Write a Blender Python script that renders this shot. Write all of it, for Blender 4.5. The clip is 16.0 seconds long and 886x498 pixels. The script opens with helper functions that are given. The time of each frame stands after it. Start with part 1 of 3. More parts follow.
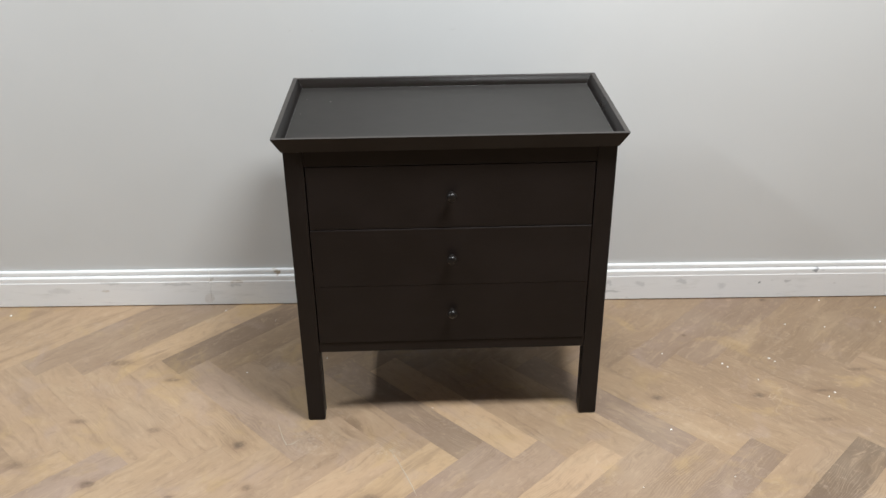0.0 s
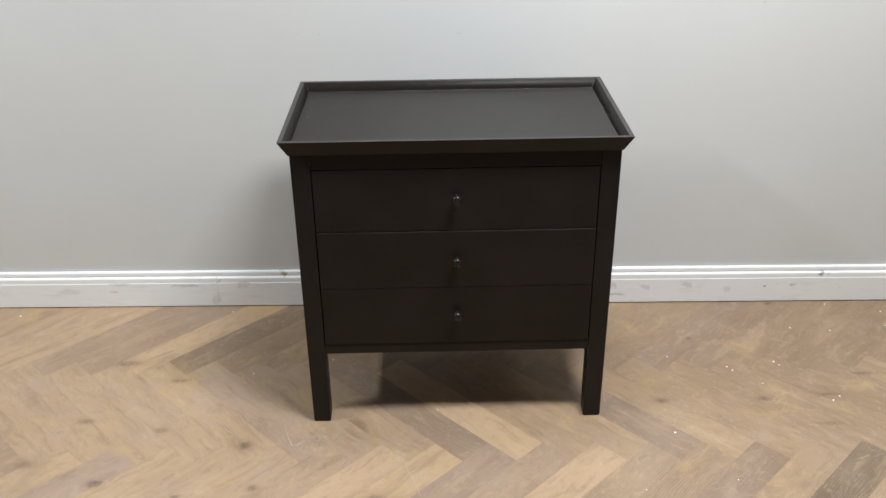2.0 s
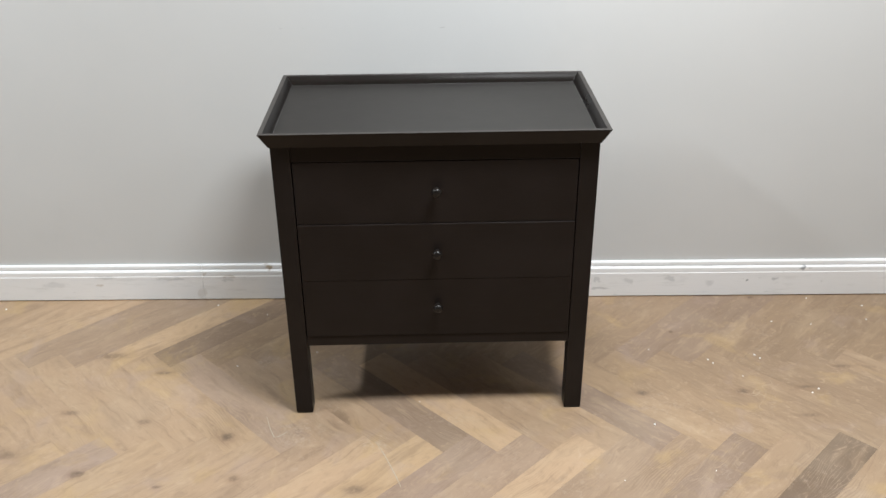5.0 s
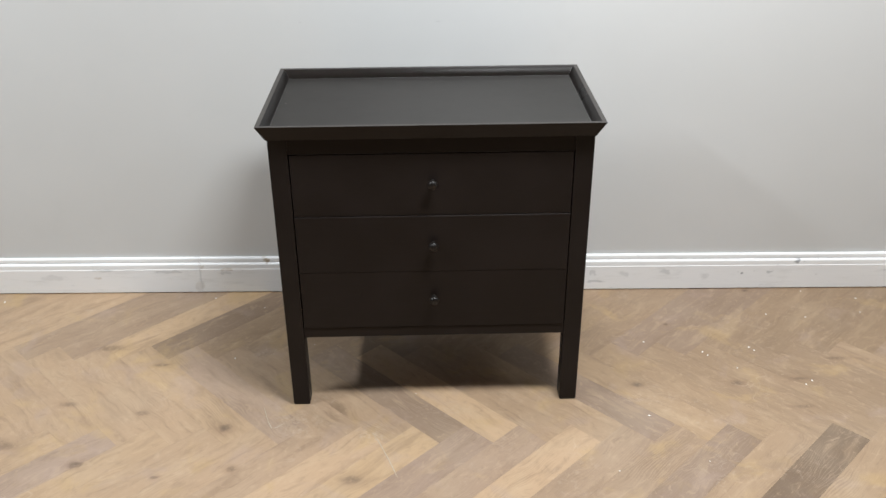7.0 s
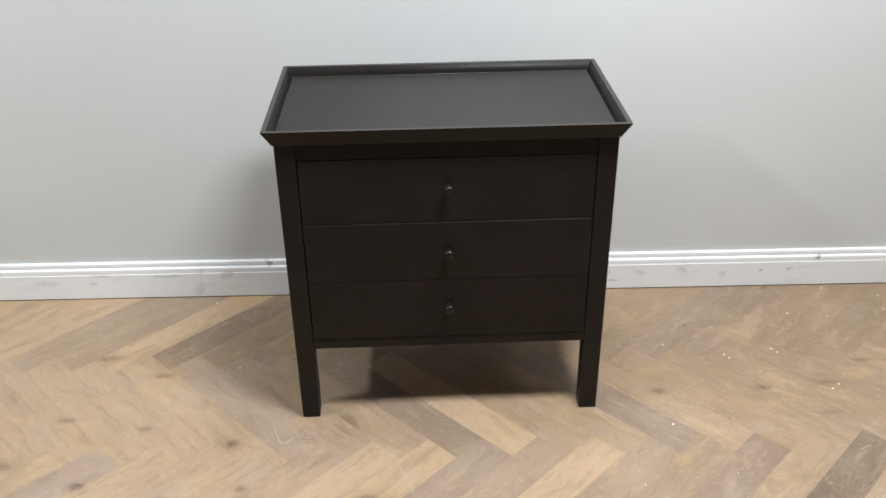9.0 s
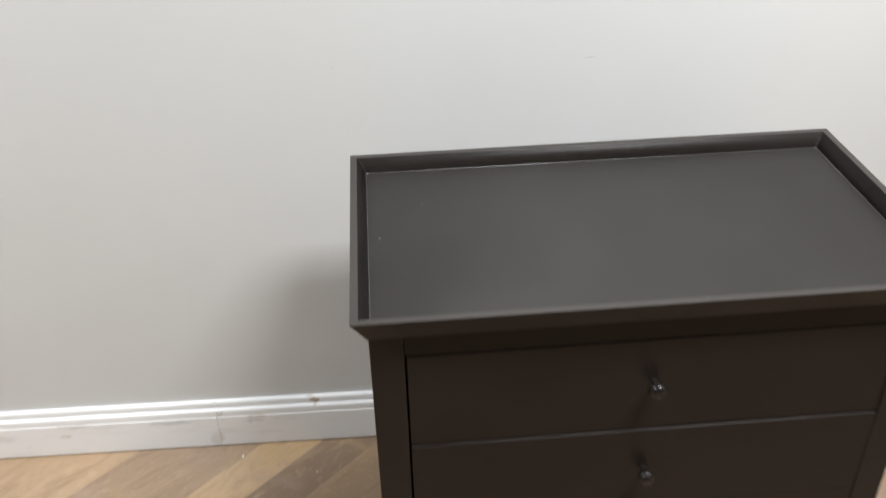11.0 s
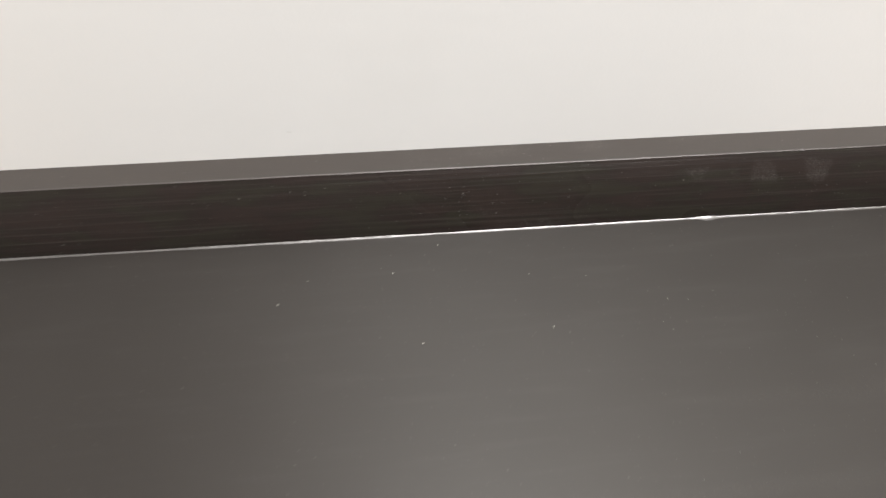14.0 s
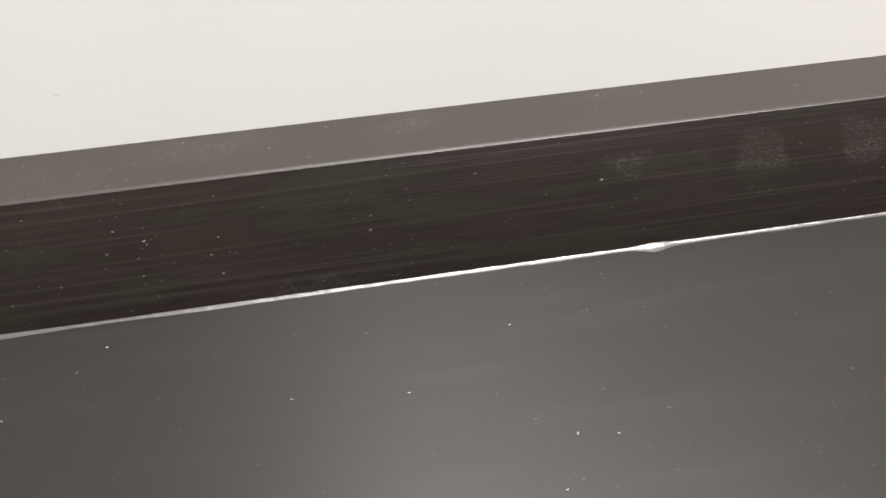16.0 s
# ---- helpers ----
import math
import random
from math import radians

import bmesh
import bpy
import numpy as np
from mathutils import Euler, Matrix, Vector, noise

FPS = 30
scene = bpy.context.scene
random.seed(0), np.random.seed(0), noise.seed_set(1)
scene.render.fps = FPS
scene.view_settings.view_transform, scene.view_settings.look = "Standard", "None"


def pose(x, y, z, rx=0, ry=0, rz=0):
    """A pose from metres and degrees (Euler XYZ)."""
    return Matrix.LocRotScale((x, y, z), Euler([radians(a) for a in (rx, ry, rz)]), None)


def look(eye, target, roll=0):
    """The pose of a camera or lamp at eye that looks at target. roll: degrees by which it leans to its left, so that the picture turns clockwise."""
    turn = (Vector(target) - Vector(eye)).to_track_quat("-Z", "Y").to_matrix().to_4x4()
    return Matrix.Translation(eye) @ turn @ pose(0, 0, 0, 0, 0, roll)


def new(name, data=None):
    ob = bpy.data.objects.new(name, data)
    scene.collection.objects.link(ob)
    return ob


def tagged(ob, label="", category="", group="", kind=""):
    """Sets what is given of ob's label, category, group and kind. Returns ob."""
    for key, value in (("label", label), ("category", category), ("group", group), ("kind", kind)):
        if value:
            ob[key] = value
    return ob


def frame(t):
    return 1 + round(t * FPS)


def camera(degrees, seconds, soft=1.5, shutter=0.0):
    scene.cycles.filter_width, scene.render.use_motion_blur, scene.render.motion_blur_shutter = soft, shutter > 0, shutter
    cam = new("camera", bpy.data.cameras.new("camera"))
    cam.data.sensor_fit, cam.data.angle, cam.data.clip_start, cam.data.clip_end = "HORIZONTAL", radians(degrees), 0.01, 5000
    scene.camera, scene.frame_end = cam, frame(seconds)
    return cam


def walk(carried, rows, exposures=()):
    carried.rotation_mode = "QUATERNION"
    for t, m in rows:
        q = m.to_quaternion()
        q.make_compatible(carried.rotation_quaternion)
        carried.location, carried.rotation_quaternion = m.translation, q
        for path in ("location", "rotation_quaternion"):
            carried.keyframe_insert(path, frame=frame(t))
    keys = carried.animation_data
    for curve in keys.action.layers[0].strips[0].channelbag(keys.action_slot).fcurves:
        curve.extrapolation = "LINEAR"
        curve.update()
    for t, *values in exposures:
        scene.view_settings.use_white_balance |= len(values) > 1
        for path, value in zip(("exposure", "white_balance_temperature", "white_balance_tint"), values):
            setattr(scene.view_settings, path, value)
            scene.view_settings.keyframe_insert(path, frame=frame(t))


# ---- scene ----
cam = camera(52.13, 16.0, shutter=0.4)
PATH = [
    (0, (-0.0628, -1.7719, 1.4253), (-0.0410, -0.8880, 0.9582), -0.64),
    (0.5, (-0.0574, -1.7721, 1.4310), (-0.0372, -0.8879, 0.9643), -0.63),
    (1, (-0.0546, -1.7756, 1.4320), (-0.0362, -0.8910, 0.9660), -0.68),
    (1.5, (-0.0518, -1.7768, 1.4297), (-0.0371, -0.8915, 0.9650), -0.73),
    (2, (-0.0562, -1.7826, 1.4340), (-0.0434, -0.8976, 0.9685), -0.71),
    (2.5, (-0.0500, -1.7923, 1.4351), (-0.0409, -0.9069, 0.9703), -0.80),
    (3, (-0.0480, -1.7995, 1.4340), (-0.0361, -0.9139, 0.9698), -0.67),
    (3.5, (-0.0413, -1.8008, 1.4279), (-0.0285, -0.9145, 0.9649), -0.67),
    (4, (-0.0310, -1.7961, 1.4246), (-0.0172, -0.9097, 0.9618), -0.61),
    (6.5, (-0.0156, -1.8177, 1.4323), (0.0030, -0.9376, 0.9579), -0.50),
    (7, (-0.0147, -1.8193, 1.4254), (0.0035, -0.9370, 0.9549), -0.45),
    (7.5, (-0.0046, -1.8093, 1.4323), (0.0134, -0.9279, 0.9604), -0.48),
    (8, (0.0059, -1.7938, 1.4322), (0.0266, -0.9123, 0.9603), -0.35),
    (8.2, (0.0111, -1.7847, 1.4369), (0.0308, -0.9046, 0.9625), -0.36),
    (10.3, (-0.2685, -1.2219, 1.4335), (-0.2194, -0.3729, 0.9074), -1.56),
    (10.5, (-0.2771, -1.0988, 1.4180), (-0.2346, -0.2530, 0.8862), -1.65),
    (10.7, (-0.2933, -0.9944, 1.4141), (-0.2497, -0.1518, 0.8774), -1.51),
    (11, (-0.3241, -0.8248, 1.3867), (-0.2658, 0.0119, 0.8421), -1.47),
    (11.2, (-0.3422, -0.6827, 1.3849), (-0.2642, 0.1453, 0.8296), -1.44),
    (11.5, (-0.3172, -0.5384, 1.3592), (-0.1963, 0.2812, 0.7992), -1.31),
    (11.7, (-0.2942, -0.4430, 1.3418), (-0.1619, 0.3624, 0.7640), -1.02),
    (12, (-0.2553, -0.3059, 1.3154), (-0.1228, 0.4648, 0.6921), -0.50),
    (12.2, (-0.2446, -0.2328, 1.2855), (-0.1156, 0.5089, 0.6273), -0.40),
    (12.5, (-0.2536, -0.1161, 1.2699), (-0.1225, 0.5818, 0.5658), 0.12),
    (12.7, (-0.2770, -0.0425, 1.2276), (-0.1260, 0.6310, 0.5041), 1.56),
    (13, (-0.2565, 0.0196, 1.1804), (-0.1242, 0.6773, 0.4388), 1.92),
    (13.2, (-0.2184, 0.0498, 1.1291), (-0.1187, 0.7116, 0.3860), 1.43),
    (13.4, (-0.1748, 0.1192, 1.1049), (-0.0777, 0.7204, 0.3118), 3.69),
    (13.5, (-0.1544, 0.1346, 1.0798), (-0.0565, 0.7399, 0.2898), 3.77),
    (13.8, (-0.1151, 0.1835, 1.0156), (-0.0140, 0.7703, 0.2121), 4.47),
    (14, (-0.0980, 0.2093, 0.9959), (-0.0004, 0.7871, 0.1856), 4.28),
    (14.2, (-0.0907, 0.2241, 0.9724), (0.0184, 0.8152, 0.1731), 4.73),
    (14.5, (-0.0769, 0.2521, 0.9386), (0.0308, 0.8369, 0.1347), 4.75),
    (14.7, (-0.0718, 0.2797, 0.9095), (0.0378, 0.8512, 0.0963), 5.04),
    (15, (-0.0608, 0.3067, 0.8878), (0.0595, 0.8628, 0.0655), 5.54),
    (15.2, (-0.0534, 0.3130, 0.8766), (0.0579, 0.8755, 0.0573), 4.31),
    (15.5, (-0.0448, 0.3214, 0.8750), (0.0824, 0.8476, 0.0342), 5.31),
    (15.7, (-0.0361, 0.3212, 0.8753), (0.0894, 0.8391, 0.0291), 4.66),
    (16, (-0.0263, 0.3223, 0.8790), (0.0911, 0.8310, 0.0261), 3.40),
]
EXPOSURES = [(0.0, 0.41, 6120, 9), (4.2, 0.45, 6120, 9), (7.0, 0.48, 6080, 9), (8.2, 0.51, 5990, 8), (10.5, 0.60, 6120, 9), (11.2, 0.55, 6300, 11), (11.6, 0.38, 6350, 12), (12.5, 0.50, 6550, 13),
             (13.0, 0.54, 6600, 13), (13.3, 0.57, 6600, 13), (13.5, 0.65, 6600, 13), (14.0, 0.97, 6650, 13), (15.0, 1.07, 6650, 13), (16.0, 1.06, 6650, 13)]
walk(cam, [(t, look(eye, target, roll)) for t, eye, target, roll in PATH], EXPOSURES)

# ---- world and lamps: a closed room lit by three ceiling lamps and an added fill ----
world = bpy.data.worlds.new("world")
scene.world = world
world.use_nodes = True
world.node_tree.nodes["Background"].inputs["Color"].default_value = (0.5, 0.5, 0.5, 1)
world.node_tree.nodes["Background"].inputs["Strength"].default_value = 0.02

ROOM_TURN = -1.197            # the room stands slightly askew to the chest
ROOM = pose(0, 0, 0, 0, 0, ROOM_TURN)
X0, X1, Y0, Y1, CEIL = -4.2, 4.2, -7.0, 0.598, 2.45


def ceiling_lamp(name, x, y, sx, sy, watts, color):
    data = bpy.data.lights.new(name, "AREA")
    data.shape, data.size, data.size_y = "RECTANGLE", sx, sy
    data.energy, data.color = watts, color
    ob = new(name, data)
    ob.matrix_world = Matrix.Translation((x, y, CEIL - 0.03))
    return ob


ceiling_lamp("lamp_right", 0.54, -0.55, 0.74, 0.30, 47.5, (1.0, 0.995, 0.965))
# added fill, no lamp known there: lightens the left lamp's shadow on the wall
ceiling_lamp("fill_far_right", 2.40, -0.65, 1.0, 0.40, 11, (1.0, 0.995, 0.965))
ceiling_lamp("lamp_left", -1.98, -0.50, 0.22, 0.46, 36, (0.97, 1.0, 0.99))
ceiling_lamp("lamp_middle", 0.08, 0.24, 0.30, 0.28, 10, (1.0, 0.99, 0.985))


# ---- materials ----
class Nodes:
    """Short hand for a node material."""

    def __init__(self, name):
        self.mat = bpy.data.materials.new(name)
        self.mat.use_nodes = True
        self.tree = self.mat.node_tree
        self.bsdf = self.tree.nodes["Principled BSDF"]

    def add(self, kind, **props):
        n = self.tree.nodes.new(kind)
        for k, v in props.items():
            if k == "operation":
                n.operation = v
            elif k == "data_type":
                n.data_type = v
            elif k == "blend_type":
                n.blend_type = v
            elif k == "noise_dimensions":
                n.noise_dimensions = v
        return n

    def put(self, socket, value):
        if isinstance(value, bpy.types.NodeSocket):
            self.tree.links.new(value, socket)
        else:
            socket.default_value = value

    def math(self, op, a, b=0.0, clamp=False):
        n = self.add("ShaderNodeMath", operation=op)
        n.use_clamp = clamp
        self.put(n.inputs[0], a)
        self.put(n.inputs[1], b)
        return n.outputs[0]

    def vec(self, op, a, b):
        n = self.add("ShaderNodeVectorMath", operation=op)
        self.put(n.inputs[0], a)
        self.put(n.inputs[1], b)
        return n.outputs["Value"] if op in ("LENGTH", "DISTANCE", "DOT_PRODUCT") else n.outputs["Vector"]

    def noise(self, coord, scale, detail=3.0, rough=0.55, warp=0.0):
        n = self.add("ShaderNodeTexNoise")
        self.put(n.inputs["Vector"], coord)
        n.inputs["Scale"].default_value = scale
        n.inputs["Detail"].default_value = detail
        n.inputs["Roughness"].default_value = rough
        n.inputs["Distortion"].default_value = warp
        return n.outputs["Fac"]

    def span(self, value, a, b, c=0.0, d=1.0):
        n = self.add("ShaderNodeMapRange")
        n.interpolation_type = "SMOOTHSTEP"
        self.put(n.inputs["Value"], value)
        for key, v in (("From Min", a), ("From Max", b), ("To Min", c), ("To Max", d)):
            self.put(n.inputs[key], v)
        return n.outputs["Result"]

    def mix(self, fac, a, b, blend="MIX"):
        n = self.add("ShaderNodeMix", data_type="RGBA", blend_type=blend)
        self.put(n.inputs["Factor"], fac)
        self.put(n.inputs[6], a if isinstance(a, bpy.types.NodeSocket) else (*a, 1)[:4])
        self.put(n.inputs[7], b if isinstance(b, bpy.types.NodeSocket) else (*b, 1)[:4])
        return n.outputs[2]

    def bump(self, height, strength, distance, normal=None):
        n = self.add("ShaderNodeBump")
        n.inputs["Strength"].default_value = strength
        n.inputs["Distance"].default_value = distance
        self.put(n.inputs["Height"], height)
        if normal is not None:
            self.put(n.inputs["Normal"], normal)
        return n.outputs["Normal"]

    def position(self):
        return self.add("ShaderNodeNewGeometry").outputs["Position"]

    def blots(self, coord, spots, edge=0.45):
        """A mask of soft ellipses: (centre, half sizes, strength)."""
        total = None
        for centre, half, strength in spots:
            off = self.vec("SUBTRACT", coord, centre)
            off = self.vec("DIVIDE", off, half)
            dist = self.vec("LENGTH", off, (0, 0, 0))
            m = self.span(dist, 1.0, edge, 0.0, strength)
            total = m if total is None else self.math("MAXIMUM", total, m)
        return total

    def corners(self, coord, shapes, axes=(0, 2), soft=0.0012):
        """A mask of soft-edged polygons in two axes: (corners clockwise, strength)."""
        total = None
        for points, strength in shapes:
            inside = None
            for (ax, az), (bx, bz) in zip(points, points[1:] + points[:1]):
                length = math.hypot(bx - ax, bz - az)
                nx, nz = (bz - az) / length, -(bx - ax) / length
                way = [0.0, 0.0, 0.0]
                way[axes[0]], way[axes[1]] = nx, nz
                d = self.math("SUBTRACT", self.vec("DOT_PRODUCT", coord, way), nx * ax + nz * az)
                edge = self.span(d, -soft / 3, soft)
                inside = edge if inside is None else self.math("MULTIPLY", inside, edge)
            m = self.math("MULTIPLY", inside, strength)
            total = m if total is None else self.math("MAXIMUM", total, m)
        return total

    def done(self, color=None, rough=None, normal=None, metal=0.0, spec=0.5):
        if color is not None:
            self.put(self.bsdf.inputs["Base Color"], color if isinstance(color, bpy.types.NodeSocket) else (*color, 1)[:4])
        if rough is not None:
            self.put(self.bsdf.inputs["Roughness"], rough)
        if normal is not None:
            self.put(self.bsdf.inputs["Normal"], normal)
        self.bsdf.inputs["Metallic"].default_value = metal
        self.bsdf.inputs["Specular IOR Level"].default_value = spec
        return self.mat


def wall_paint(name="warm_grey_wall_paint", depth=1.0):
    m = Nodes(name)
    p = m.position()
    cloud = m.noise(p, 1.3, 3)
    patch = m.noise(p, 7.0, 4)
    col = m.mix(m.span(cloud, 0.3, 0.7), (0.590, 0.590, 0.580), (0.620, 0.620, 0.612))
    col = m.mix(m.span(patch, 0.55, 0.8, 0.0, 0.35), col, (0.575, 0.575, 0.562))
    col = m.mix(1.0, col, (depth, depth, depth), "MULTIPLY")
    roller = m.noise(p, 420, 2)
    sweep = m.noise(m.vec("MULTIPLY", p, (3.0, 1.0, 22.0)), 4.0, 2)
    n = m.bump(roller, 0.15, 0.0004)
    n = m.bump(sweep, 0.10, 0.0008, n)
    return m.done(col, m.span(patch, 0.3, 0.7, 0.55, 0.68), n, spec=0.35)


def ceiling_paint():
    m = Nodes("bounce_dimmed_ceiling_paint")
    p = m.position()
    # the ceiling is out of view; its grey is chosen to keep bounce low
    col = m.mix(m.noise(p, 2.0), (0.44, 0.44, 0.43), (0.48, 0.48, 0.47))
    return m.done(col, 0.85, m.bump(m.noise(p, 300, 2), 0.2, 0.0006))


def skirting_paint():
    m = Nodes("scuffed_white_gloss_paint")
    p = m.position()
    streak = m.noise(m.vec("MULTIPLY", p, (1.0, 1.0, 6.0)), 9.0, 4, 0.65)
    grime = m.noise(m.vec("MULTIPLY", p, (1.0, 1.0, 3.0)), 28.0, 4, 0.7)
    col = m.mix(m.span(streak, 0.52, 0.75), (0.86, 0.86, 0.86), (0.77, 0.77, 0.765))
    col = m.mix(m.span(grime, 0.63, 0.76, 0.0, 0.55), col, (0.48, 0.48, 0.47))
    drift = m.add("ShaderNodeTexNoise")
    m.put(drift.inputs["Vector"], p)
    drift.inputs["Scale"].default_value = 45.0
    wob = m.vec("ADD", p, m.vec("MULTIPLY", m.vec("SUBTRACT", drift.outputs["Color"], (0.5, 0.5, 0.5)), (0.050, 0.0, 0.018)))
    grey = [((0.50, 0.58, 0.030), (0.040, 0.05, 0.006), 0.4), ((0.49, 0.58, 0.060), (0.010, 0.05, 0.012), 0.3), ((0.585, 0.58, 0.055), (0.018, 0.05, 0.014), 0.28),
            ((0.71, 0.58, 0.062), (0.022, 0.05, 0.012), 0.34), ((0.83, 0.58, 0.045), (0.016, 0.05, 0.016), 0.26), ((0.94, 0.58, 0.055), (0.008, 0.05, 0.006), 1.0),
            ((1.03, 0.58, 0.060), (0.014, 0.05, 0.009), 0.5), ((1.11, 0.58, 0.095), (0.014, 0.05, 0.008), 1.0), ((-0.63, 0.60, 0.070), (0.012, 0.05, 0.010), 0.3),
            ((-0.80, 0.60, 0.075), (0.05, 0.05, 0.006), 0.35), ((-1.15, 0.61, 0.055), (0.05, 0.05, 0.012), 0.2), ((-1.0, 0.61, 0.08), (0.04, 0.05, 0.006), 0.3)]
    tan = [((-0.502, 0.60, 0.107), (0.014, 0.05, 0.012), 1.0), ((-0.71, 0.60, 0.022), (0.012, 0.05, 0.024), 0.22), ((-0.62, 0.60, 0.082), (0.02, 0.05, 0.006), 0.4),
           ((-1.02, 0.61, 0.055), (0.014, 0.05, 0.005), 0.4), ((-0.70, 0.60, 0.09), (0.008, 0.05, 0.01), 0.35)]
    col = m.mix(m.blots(wob, grey), col, (0.36, 0.37, 0.38))
    col = m.mix(m.blots(wob, tan), col, (0.45, 0.375, 0.29))
    n = m.bump(m.noise(m.vec("MULTIPLY", p, (0.2, 1.0, 1.0)), 160, 3), 0.45, 0.0008)
    return m.done(col, m.span(grime, 0.4, 0.7, 0.48, 0.66), n, spec=0.35)


def oak(island=False):
    m = Nodes("brushed_smoked_oak_rest" if island else "brushed_smoked_oak")
    p = m.position()
    if island:
        g = m.add("ShaderNodeNewGeometry")
        rnd = g.outputs["Random Per Island"]
        at = g.outputs["Position"]
        tone, grey = rnd, m.math("FRACT", m.math("MULTIPLY", rnd, 7.3))
        gold = m.math("FRACT", m.math("MULTIPLY", rnd, 3.7))
    else:
        info = m.add("ShaderNodeObjectInfo")
        rnd = info.outputs["Random"]
        at = m.add("ShaderNodeTexCoord").outputs["Object"]
        sep = m.add("ShaderNodeSeparateColor")
        m.put(sep.inputs["Color"], info.outputs["Color"])
        tone, grey, gold = sep.outputs["Red"], sep.outputs["Green"], sep.outputs["Blue"]
    shift = m.add("ShaderNodeCombineXYZ")
    m.put(shift.inputs[0], m.math("MULTIPLY", rnd, 37.0))
    m.put(shift.inputs[1], m.math("MULTIPLY", rnd, 91.0))
    at = m.vec("ADD", at, shift.outputs[0])
    # the grain wanders to and fro along the plank
    sway = m.noise(m.vec("MULTIPLY", at, (1.0, 2.0, 1.0)), 6.0, 2, 0.5)
    bend = m.add("ShaderNodeCombineXYZ")
    m.put(bend.inputs[1], m.math("MULTIPLY", m.math("SUBTRACT", sway, 0.5), 0.055))
    along = m.vec("ADD", at, bend.outputs[0])
    fine = m.noise(m.vec("MULTIPLY", along, (1.0, 26.0, 1.0)), 22.0, 5, 0.65, 0.2)
    figure = m.noise(m.vec("MULTIPLY", along, (1.0, 8.0, 1.0)), 5.0, 4, 0.6, 0.8)
    broad = m.noise(m.vec("MULTIPLY", along, (1.0, 2.6, 1.0)), 5.0, 3, 0.55, 0.5)
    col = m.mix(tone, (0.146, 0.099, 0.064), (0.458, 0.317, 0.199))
    col = m.mix(m.math("MULTIPLY", grey, 0.72), col, (0.318, 0.233, 0.184))
    col = m.mix(m.math("MULTIPLY", gold, 0.42), col, (0.480, 0.332, 0.172))
    col = m.mix(m.span(broad, 0.52, 0.74, 0.0, 0.34), col, (0.440, 0.325, 0.208))
    col = m.mix(m.span(broad, 0.46, 0.28, 0.0, 0.30), col, (0.215, 0.150, 0.098))
    col = m.mix(m.span(figure, 0.50, 0.70, 0.0, 0.42), col, (0.200, 0.134, 0.084))
    col = m.mix(m.span(figure, 0.44, 0.28, 0.0, 0.30), col, (0.470, 0.340, 0.222))
    # stains of ochre and lilac grey that drift over several planks
    ochre = m.noise(m.vec("ADD", p, (3.1, 0.4, 0.0)), 6.5, 4, 0.6, 0.6)
    ashen = m.noise(m.vec("ADD", p, (7.7, 5.2, 0.0)), 7.5, 4, 0.6, 0.6)
    col = m.mix(m.span(ochre, 0.54, 0.70, 0.0, 0.42), col, (0.440, 0.302, 0.138))
    col = m.mix(m.span(ashen, 0.55, 0.70, 0.0, 0.36), col, (0.345, 0.256, 0.208))
    # growth rings cut into arches
    rings = m.add("ShaderNodeTexWave")
    rings.wave_type, rings.bands_direction, rings.wave_profile = "BANDS", "Y", "SIN"
    m.put(rings.inputs["Vector"], m.vec("MULTIPLY", along, (0.10, 1.0, 1.0)))
    for key, value in (("Scale", 52.0), ("Distortion", 4.5), ("Detail", 3.0), ("Detail Scale", 2.5), ("Detail Roughness", 0.5)):
        rings.inputs[key].default_value = value
    arch = m.span(m.noise(m.vec("MULTIPLY", at, (1.0, 1.5, 1.0)), 8.0, 2), 0.50, 0.66, 0.03, 0.15)
    if not island:
        tiger = [((-0.150, -0.076, 0.0), (0.085, 0.050, 0.1), 0.32), ((-0.074, 0.014, 0.0), (0.09, 0.05, 0.1), 0.28), ((0.02, -0.06, 0.0), (0.06, 0.05, 0.1), 0.25),
                 ((0.885, -0.26, 0.0), (0.10, 0.16, 0.1), 0.34), ((0.50, -0.22, 0.0), (0.16, 0.10, 0.1), 0.22), ((-0.56, 0.02, 0.0), (0.09, 0.11, 0.1), 0.22)]
        arch = m.math("MAXIMUM", arch, m.blots(p, tiger, 0.1))
    line = rings.outputs["Fac"]
    col = m.mix(m.math("MULTIPLY", arch, m.span(line, 0.55, 0.95)), col, (0.175, 0.120, 0.082))
    col = m.mix(m.math("MULTIPLY", arch, m.span(line, 0.35, 0.05, 0.0, 0.6)), col, (0.500, 0.385, 0.265))
    col = m.mix(m.span(fine, 0.55, 0.75, 0.0, 0.32), col, (0.18, 0.122, 0.076))
    # knots, torn and drawn out along the grain
    if island:
        vor = m.add("ShaderNodeTexVoronoi")
        m.put(vor.inputs["Vector"], m.vec("MULTIPLY", at, (1.0, 2.0, 1.0)))
        vor.inputs["Scale"].default_value = 5.5
        pick = m.add("ShaderNodeSeparateColor")
        m.put(pick.inputs["Color"], vor.outputs["Color"])
        knot = m.math("MULTIPLY", m.span(vor.outputs["Distance"], 0.10, 0.03), m.span(pick.outputs["Red"], 0.72, 0.80, 0.0, 0.7))
        col = m.mix(knot, col, (0.085, 0.055, 0.036))
    else:
